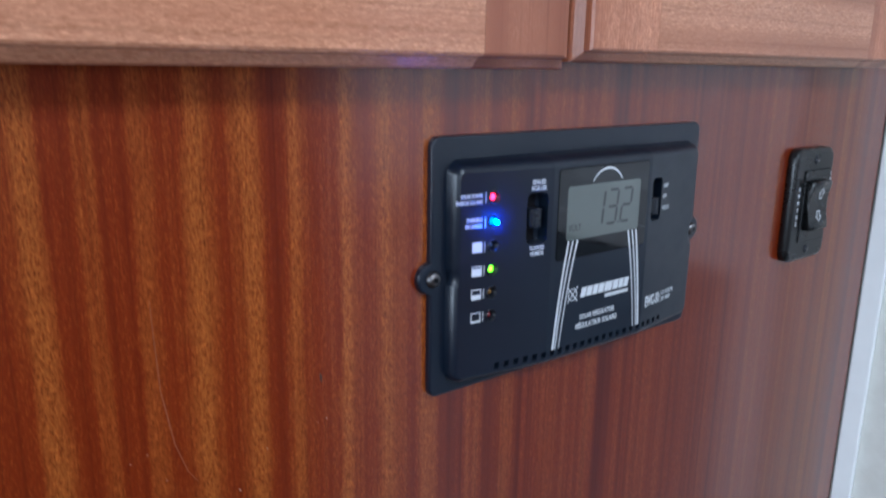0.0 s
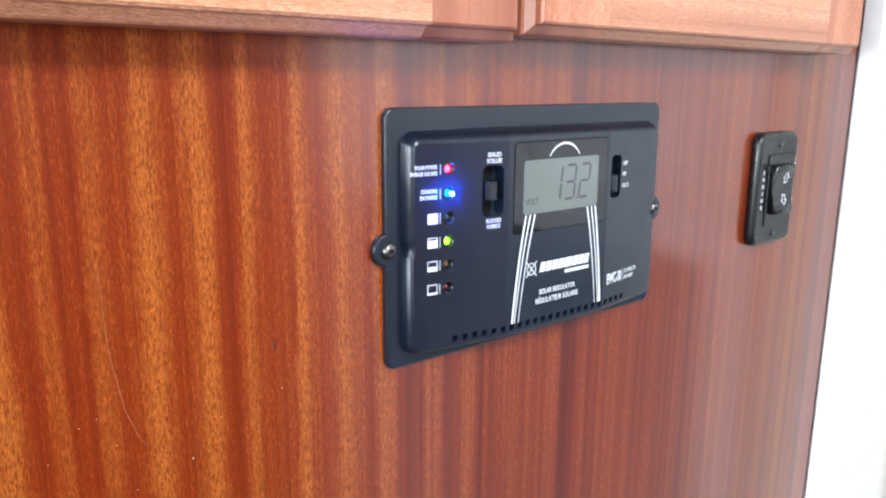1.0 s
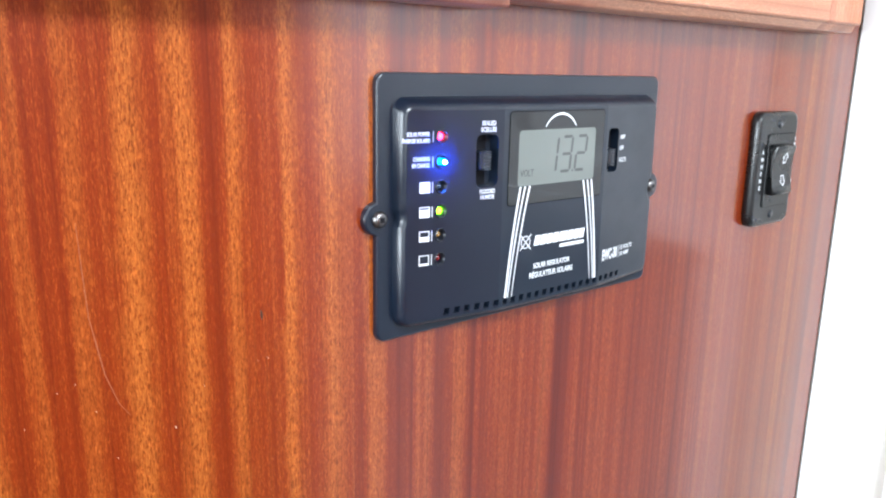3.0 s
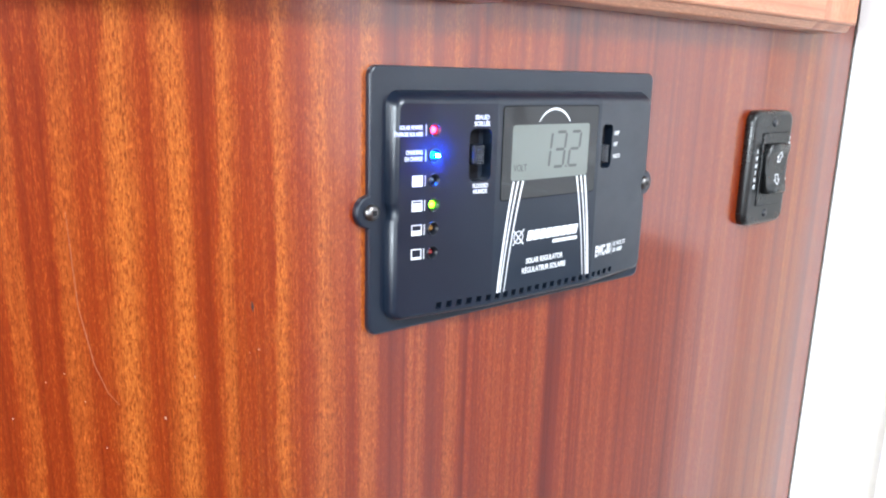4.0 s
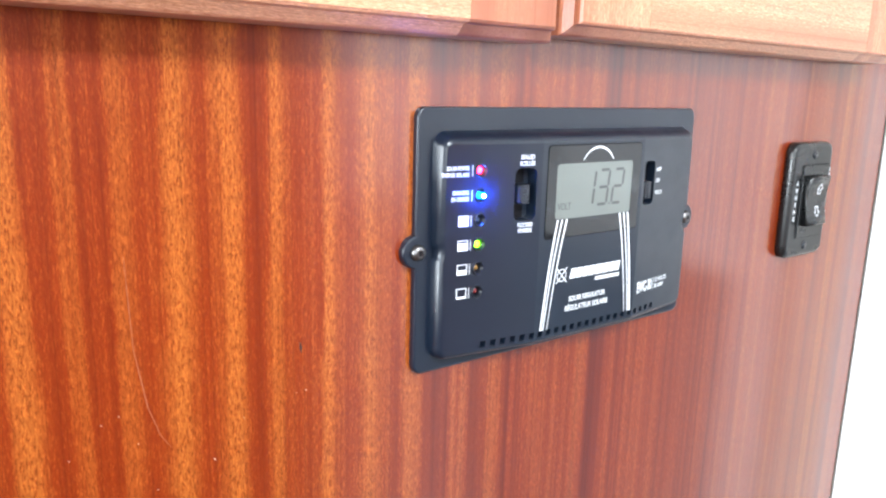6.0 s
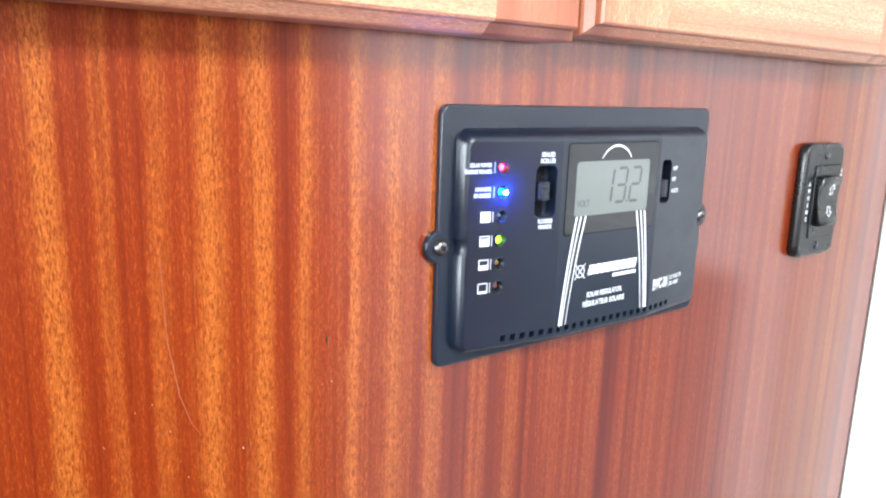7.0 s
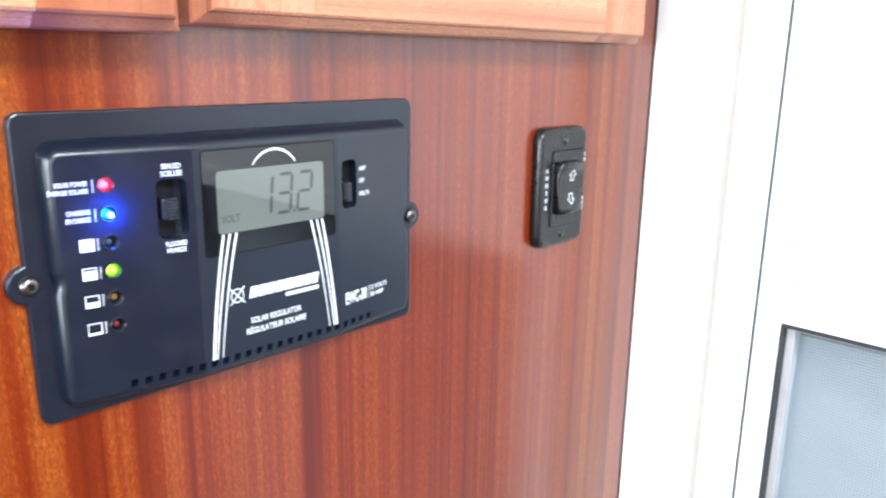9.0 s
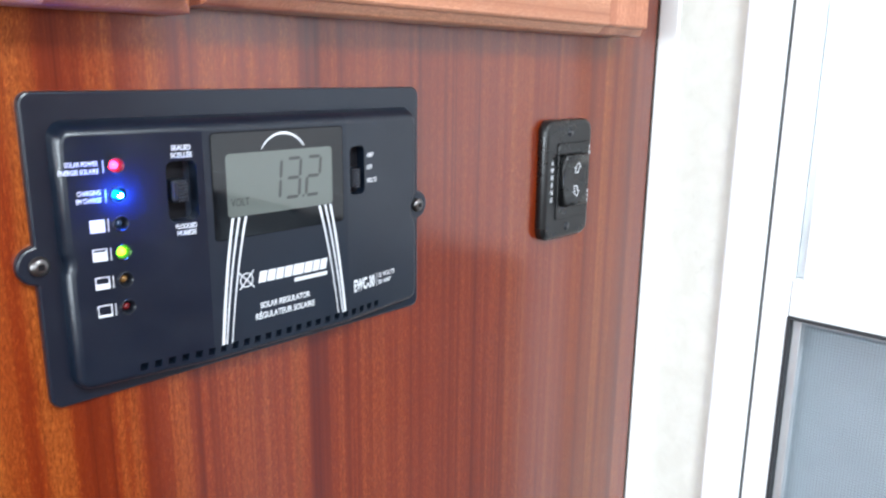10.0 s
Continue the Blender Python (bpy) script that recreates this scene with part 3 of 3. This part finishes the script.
    bmesh.ops.remove_doubles(bm, verts=bm.verts[:], dist=1e-6)
    part("housing", bm, BLACK_PLASTIC, t)

    # indicator lamps
    for z, mat, label in zip(LED_Z, (LED_RED, LED_BLUE, LED_OFF_BLUE, LED_GREEN, LED_OFF_AMBER, LED_OFF_RED), ("lit red LED", "lit bright blue LED", "unlit LED", "lit green LED", "unlit amber LED", "unlit red LED")):
        y = face_y(0.0272)
        out_by = {LED_RED: -0.0004, LED_BLUE: 0.0018, LED_GREEN: -0.0004}.get(mat, -0.0010)
        bm = turned(bmesh.new(), 0.0270, z, [(0.0, y - out_by), (0.0008, y - out_by + 0.0002), (0.0014, y - out_by + 0.0008), (0.0015, y - out_by + 0.0018), (0.0015, y + 0.0040), (0.0, y + 0.0040)], 16)
        led = part("led", bm, mat, t, label, smooth=True)
        # Bead added on the dome's tip to cast a blue halo on the face.
        if mat is LED_BLUE:
            yd = y - out_by
            part("halo_bead", turned(bmesh.new(), 0.0270, z, [(0.0, yd - 0.0012), (0.0005, yd - 0.0010), (0.0007, yd - 0.0004), (0.0007, yd + 0.0006), (0.0, yd + 0.0006)], 12), LED_HALO, led, "added bright bead that casts the blue halo", smooth=True)
        bm = turned(bmesh.new(), 0.0272, z, [(0.0019, y + 0.0022), (0.0027, y - 0.0001), (0.0030, y - 0.0003), (0.0033, y - 0.0001), (0.0034, y + 0.0004)], 24)
        part("led_rim", bm, KNOB, t, smooth=True)

    for hole in (slot_a, slot_b):
        ym = face_y(sum(x for x, _ in hole) / len(hole))
        # Dark plate at the slot's back, its shade put into the colour.
        part("slot_shade", plate(inset(hole, 0.0002), ym + 0.0061, ym + 0.0057), RECESS_SHADE, t)
    # slide switches
    for (x0s, x1s, zk0, zk1) in ((0.0468, 0.0535, 1.3580, 1.3672), (0.1368, 0.1418, 1.3545, 1.3640)):
        xm = (x0s + x1s) / 2
        y = face_y(xm)
        knob = part("slide_switch", block(x0s, x1s, y - 0.0002, y + 0.0060, zk0, zk1, edge=0.0012, steps=3), KNOB, t, "ribbed black slide switch")
        k = 7
        for i in range(k):
            z = zk0 + (zk1 - zk0) * (i + 0.5) / k
            part("rib", block(x0s + 0.0022, x1s - 0.0003, y - 0.0007, y + 0.0000, z - 0.00034, z + 0.00034, edge=0.0002, steps=1), RIB, knob)

    # display: glossy lens, grey glass, dark segments
    yf = -0.0165
    lens = rrect(0.0635, 0.1302, 1.3405, 1.3842, 0.0016, 4)
    window_in = rrect(0.0695, 0.1242, 1.3492, 1.3757, 0.0018, 4)
    bm = bmesh.new()
    rings(bm, [[(x, yf + 0.0005, z) for x, z in lens], [(x, yf - 0.0003, z) for x, z in lens], [(x, yf - 0.0003, z) for x, z in window_in], [(x, yf - 0.00005, z) for x, z in window_in]], cap_first=False, cap_last=False)
    # Flat dark plate drawn for the shade in the seam round the lens.
    part("lens_gap_shade", plate(rrect(0.0630, 0.1307, 1.3400, 1.3847, 0.0019, 4), yf + 0.0003, yf - 0.00004), RECESS_SHADE, t)
    part("lens", bm, GLOSS_BLACK, t, "glossy black display surround")
    part("display", plate(window_in, yf + 0.0003, yf - 0.00016), LCD, t, "grey liquid crystal display")
    digits(t, yf - 0.00020)
    printing(t, yf)

    # button-head screws in the two ears
    for sx in (-0.0005, 0.1915):
        screw = part("screw", turned(bmesh.new(), sx, SCREW_Z, [(0.0037, -0.0034), (0.0037, -0.0040), (0.0034, -0.0050), (0.0026, -0.0058), (0.0016, -0.0061), (0.0015, -0.0061), (0.0, -0.0061)]), STEEL, t, "steel button-head screw", smooth=True)
        q = 0.0011
        # Dark block drawn for the shade inside the screw's drive hole.
        part("socket_shade", block(sx - q, sx + q, -0.00625, -0.0058, SCREW_Z - q, SCREW_Z + q), RECESS_SHADE, screw)


LED_Z = [1.3742, 1.3632, 1.3521, 1.3411, 1.3302, 1.3192]


def segments(parent, cx, cz, w, h, on, y, lean=0.10):
    """One seven-segment figure; each segment a slanted bar."""
    s = 0.0014
    spots = {"a": (0, h / 2, 1), "g": (0, 0, 1), "d": (0, -h / 2, 1), "f": (-w / 2, h / 4, 0), "b": (w / 2, h / 4, 0), "e": (-w / 2, -h / 4, 0), "c": (w / 2, -h / 4, 0)}
    for key in on:
        ox, oz, across = spots[key]
        l = (w if across else h / 2) / 2 - 0.0003
        e = s / 2
        pts = [(-l, 0), (-l + e, -e), (l - e, -e), (l, 0), (l - e, e), (-l + e, e)]
        if not across:
            pts = [(-q, p) for p, q in pts]
        pts = [(cx + ox + p + (oz + q) * lean, cz + oz + q) for p, q in pts]
        part("segment", quad_print(pts, flat(y), 0.0), LCD_INK, parent)


def digits(t, y):
    segments(t, 0.0925, 1.3632, 0.0070, 0.0170, "bc", y)
    segments(t, 0.1027, 1.3632, 0.0070, 0.0170, "abgcd", y)
    segments(t, 0.1135, 1.3632, 0.0070, 0.0170, "abged", y)
    part("segment", quad_print(circle(0.1077, 1.3547, 0.0006, 10), flat(y), 0.0), LCD_INK, t)
    lettering("unit_mark", "VOLT", 0.0712, 0.0800, 1.3537, 1.3570, flat(y), 0.0, LCD_INK, t)


def printing(t, yf):
    on_lens = flat(yf - 0.00032)
    def text(words, x0, x1, z0, z1, weight=0.028, mat=PRINT):
        lettering("lettering", words, x0, x1, z0, z1, face_y, 0.00005, mat, t, weight=weight)
    text("SOLAR POWER", 0.0095, 0.0208, 1.3744, 1.3763)
    text("ÉNERGIE SOLAIRE", 0.0072, 0.0208, 1.3716, 1.3739)
    text("CHARGING", 0.0127, 0.0208, 1.3637, 1.3656)
    text("EN CHARGE", 0.0122, 0.0208, 1.3609, 1.3628)
    text("SEALED", 0.0476, 0.0552, 1.3785, 1.3806)
    text("SCELLÉE", 0.0472, 0.0556, 1.3756, 1.3782)
    text("FLOODED", 0.0474, 0.0558, 1.3474, 1.3495)
    text("HUMIDE", 0.0478, 0.0554, 1.3447, 1.3468)
    text("AMP", 0.1468, 0.1518, 1.3685, 1.3708)
    text("OFF", 0.1468, 0.1508, 1.3626, 1.3649)
    text("VOLTS", 0.1468, 0.1540, 1.3562, 1.3585)
    text("SOLAR REGULATOR", 0.0830, 0.1098, 1.3070, 1.3098)
    text("RÉGULATEUR SOLAIRE", 0.0805, 0.1122, 1.3022, 1.3058)
    text("EWC-30", 0.1366, 0.1518, 1.3030, 1.3094, 0.04)
    text("12 VOLTS", 0.1545, 0.1672, 1.3068, 1.3092)
    text("30 AMP", 0.1545, 0.1645, 1.3032, 1.3056)
    part("divider", quad_print([(0.1530, 1.3026), (0.1533, 1.3026), (0.1533, 1.3098), (0.1530, 1.3098)], face_y, 0.00005), PRINT, t)
    # maker's mark: plain slanted blocks, a ring and a bar
    w = [1.0, 1.05, 1.0, 1.05, 1.45, 1.1, 0.95, 0.95]
    x, unit = 0.0822, (0.1195 - 0.0822) / sum(w)
    for k in w:
        a, b = x + 0.0003, x + k * unit - 0.0003
        part("logo_block", quad_print([(a, 1.3188), (b, 1.3188), (b + 0.0011, 1.3238), (a + 0.0011, 1.3238)], face_y, 0.00005), PRINT, t)
        x += k * unit
    part("logo_bar", quad_print([(0.1013, 1.3157), (0.1198, 1.3157), (0.1200, 1.3175), (0.1015, 1.3175)], face_y, 0.00005), PRINT_GREY, t)
    ring = [(0.0768 + 0.0030 * math.cos(a), 1.3213 + 0.0030 * math.sin(a)) for a in [2 * math.pi * i / 24 for i in range(25)]]
    part("logo_ring", strip(ring, [0.0005] * 25, face_y, 0.00005), PRINT, t)
    for s in (1, -1):
        part("logo_stroke", strip([(0.0768 - 0.0036, 1.3213 - s * 0.0038), (0.0768 + 0.0036, 1.3213 + s * 0.0038)], [0.0005, 0.0006], face_y, 0.00012), PRINT, t)
    # charge level signs with their tick lines
    for i, z in enumerate(LED_Z):
        part("tick", quad_print([(0.0223, z - 0.0024), (0.0226, z - 0.0024), (0.0226, z + 0.0024), (0.0223, z + 0.0024)], face_y, 0.00005), PRINT, t)
        if i < 2:
            continue
        a, b, c, d = 0.0160, 0.0212, z - 0.0024, z + 0.0024
        e = 0.0004
        fill = {2: d, 3: z + 0.0012, 4: z - 0.0002, 5: c + 0.0010}[i]
        for q0, q1, r0, r1 in ((a, b, c, fill),) + (() if i == 2 else ((a, a + e, fill, d), (b - e, b, fill, d), (a + e, b - e, d - e, d))):
            part("level_sign", quad_print([(q0, r0), (q1, r0), (q1, r1), (q0, r1)], face_y, 0.00005), PRINT, t)
    # sweeping lines below the display and the arc above it
    def curve(a, b, c, n=12):
        pts = []
        for i in range(n + 1):
            s = i / n
            pts.append(((1 - s) ** 2 * a[0] + 2 * s * (1 - s) * b[0] + s * s * c[0], (1 - s) ** 2 * a[1] + 2 * s * (1 - s) * b[1] + s * s * c[1]))
        return pts
    top, low = 1.3490, 1.2952
    for xt, xl, w0, w1 in ((0.0716, 0.0640, 0.0011, 0.0014), (0.0746, 0.0656, 0.0010, 0.0006), (0.0778, 0.0682, 0.0011, 0.0004)):
        for k in (1, -1):
            mid = xl + (xt - xl) * 0.38
            pts = curve((xt, top), (mid, 1.3260), (xl, low))
            if k < 0:
                pts = [(2 * 0.0972 - 0.0003 - x, z) for x, z in pts]
            # the part over the lens stands a little prouder than the part on the housing
            part("stripe", strip(pts, [w0 + (w1 - w0) * i / 12 for i in range(13)], flat(-0.0165), 0.00034), PRINT, t)
    arc = [(0.0978 + 0.0128 * math.cos(a), 1.3700 + 0.0130 * math.sin(a)) for a in [radians(148 - 116 * i / 16) for i in range(17)]]
    part("stripe", strip(arc, [0.0003 + 0.0008 * math.sin(math.pi * (i + 1) / 19) for i in range(17)], on_lens, 0.0), PRINT, t)


solar_regulator()


# ---- awning switch ----
def awning_switch():
    x0, x1, z0, z1 = 0.3022, 0.3545, 1.3002, 1.3792
    t = thing("awning_switch", "black plastic rocker switch plate with white arrows", "switch", ((x0 + x1) / 2, 0, z0))
    top = -0.0070
    outline = rrect(x0, x1, z0, z1, 0.0078, 8)
    steps = [[(x, -0.0002, z) for x, z in outline], [(x, top + 0.0034, z) for x, z in outline]]
    steps += [[(x, top + 0.0034 * (1 - math.sin(a)), z) for x, z in inset(outline, 0.0034 * (1 - math.cos(a)))] for a in (radians(18 * i) for i in range(1, 6))]
    body = rings(bmesh.new(), steps)
    for f in body.faces:
        f.smooth = len(f.verts) == 4
    part("plate", body, SWITCH_BLACK, t)
    # raised insert with the rocker
    a0, a1, c0, c1 = 0.3142, 0.3490, 1.3138, 1.3645
    # Flat dark plate drawn for the shade in the line round the insert.
    part("groove_shade", plate(rrect(a0, a1, c0, c1, 0.0010, 3), top - 0.0001, top - 0.00025), RECESS_SHADE, t)
    part("insert", plate(rrect(a0 + 0.0005, a1 - 0.0005, c0 + 0.0005, c1 - 0.0005, 0.0008, 3), top - 0.0002, top - 0.0010, 0.0003), SWITCH_BLACK, t)
    r0, r1, b0, b1 = 0.3175, 0.3425, 1.3225, 1.3570
    zm = (b0 + b1) / 2
    prof = [(top - 0.0006, b0), (top - 0.0050, b0 + 0.0002)]
    for i in range(-5, 6):
        prof.append((top - 0.0036 - 0.0030 * abs(i / 5) ** 1.6, zm + (zm - b0 - 0.0012) * i / 5))
    prof += [(top - 0.0050, b1 - 0.0002), (top - 0.0006, b1)]
    bm = rings(bmesh.new(), [[(x, y if e else y + 0.0, z) for y, z in prof] for x, e in ((r0, 0), (r1, 0))])
    bmesh.ops.bevel(bm, geom=[e for e in bm.edges if abs(e.verts[0].co.x - e.verts[1].co.x) < 1e-6 and min(v.co.y for v in e.verts) < top - 0.0025], offset=0.0009, segments=3, affect="EDGES")
    for f in bm.faces:
        f.smooth = True
    rocker = part("rocker", bm, SWITCH_BLACK, t, "black concave rocker")
    def face(z):
        return float(np.interp(z, [z_ for _, z_ in prof], [y_ for y_, _ in prof]))
    for zc, s, xc in ((1.3475, 1, 0.3318), (1.3325, -1, 0.3312)):
        shape = [(0.0, 0.0042), (0.0042, 0.0002), (0.0021, 0.0002), (0.0021, -0.0034), (-0.0021, -0.0034), (-0.0021, 0.0002), (-0.0042, 0.0002)]
        loop = [(xc + px, zc + s * pz) for px, pz in shape]
        bm = bmesh.new()
        inner_pts = inset(loop if s < 0 else list(reversed(loop)), 0.0007)
        outer_pts = loop if s < 0 else list(reversed(loop))
        o = [bm.verts.new((x, face(z) - 0.00012, z)) for x, z in outer_pts]
        i_ = [bm.verts.new((x, face(z) - 0.00012, z)) for x, z in inner_pts]
        for k in range(7):
            bm.faces.new((o[k], o[(k + 1) % 7], i_[(k + 1) % 7], i_[k]))
        made = bmesh.ops.extrude_face_region(bm, geom=bm.faces[:])
        bmesh.ops.translate(bm, vec=(0, 0.0001, 0), verts=[v for v in made["geom"] if isinstance(v, bmesh.types.BMVert)])
        part("arrow", bm, PRINT, rocker, "white outlined arrow")
    for i, ch in enumerate("AWNING"):
        z = 1.3520 - i * 0.00485
        wd = 0.0006 if ch == "I" else 0.0013 if ch != "W" else 0.0017
        lettering("lettering", ch, 0.3096 - wd, 0.3096 + wd, z - 0.0016, z + 0.0016, flat(top), 0.00005, PRINT, t, weight=0.04)
    for word, zt in (("IN", 1.3600), ("OUT", 1.3300)):
        for i, ch in enumerate(word):
            z = zt - i * 0.0036
            wd = 0.0004 if ch == "I" else 0.0010
            lettering("lettering", ch, 0.3515 - wd, 0.3515 + wd, z - 0.0013, z + 0.0013, flat(top), 0.00005, PRINT, t, weight=0.04)
    for z in (1.3708, 1.3080):
        screw = part("screw", turned(bmesh.new(), 0.3285, z, [(0.0030, top + 0.001), (0.0029, top - 0.0003), (0.0020, top - 0.0009), (0.0, top - 0.0010)]), KNOB, t, "black cross-head screw", smooth=True)
        bm = block(0.3285 - 0.0014, 0.3285 + 0.0014, top - 0.00115, top - 0.0008, z - 0.0003, z + 0.0003)
        box(bm, 0.3285 - 0.0003, 0.3285 + 0.0003, top - 0.00118, top - 0.0008, z - 0.0014, z + 0.0014)
        part("cross", bm, STEEL, screw)
    t.location.x += 0.0014


awning_switch()


# ---- marks on the panel ----
def wall_mark(name, points, widths, mat, label):
    ob = part(name, strip(points, widths, flat(0.0), 0.00005), mat, None)
    tagged(ob, label, "mark")


wall_mark("scratch", [(-0.1212, 1.350), (-0.1205, 1.333), (-0.1197, 1.316), (-0.1180, 1.306), (-0.1160, 1.294), (-0.1120, 1.282), (-0.1085, 1.2765)], [0.0001, 0.0002, 0.0002, 0.0003, 0.0003, 0.0002, 0.0001], MARK, "faint pale scratch in the varnished wood panel")
wall_mark("knot", [(-0.0555, 1.3072), (-0.0552, 1.3050), (-0.0550, 1.3028)], [0.0003, 0.0012, 0.0003], KNOT, "small dark pin knot in the wood panel")
for cx, cz, size in ((-0.0922, 1.2668, 0.0006), (-0.0530, 1.2862, 0.0004), (-0.0800, 1.2808, 0.0003), (-0.1260, 1.2930, 0.0003), (-0.1200, 1.2810, 0.0003), (-0.1140, 1.2610, 0.0003), (-0.1320, 1.2912, 0.0003), (-0.1430, 1.2808, 0.0003), (-0.0572, 1.2858, 0.0002)):
    wall_mark("chip", [(cx - size * 0.4, cz + size), (cx, cz), (cx + size * 0.3, cz - size * 0.8)], [size * 0.35, size * 0.75, size * 0.3], CHIP, "tiny pale chip in the panel's varnish")
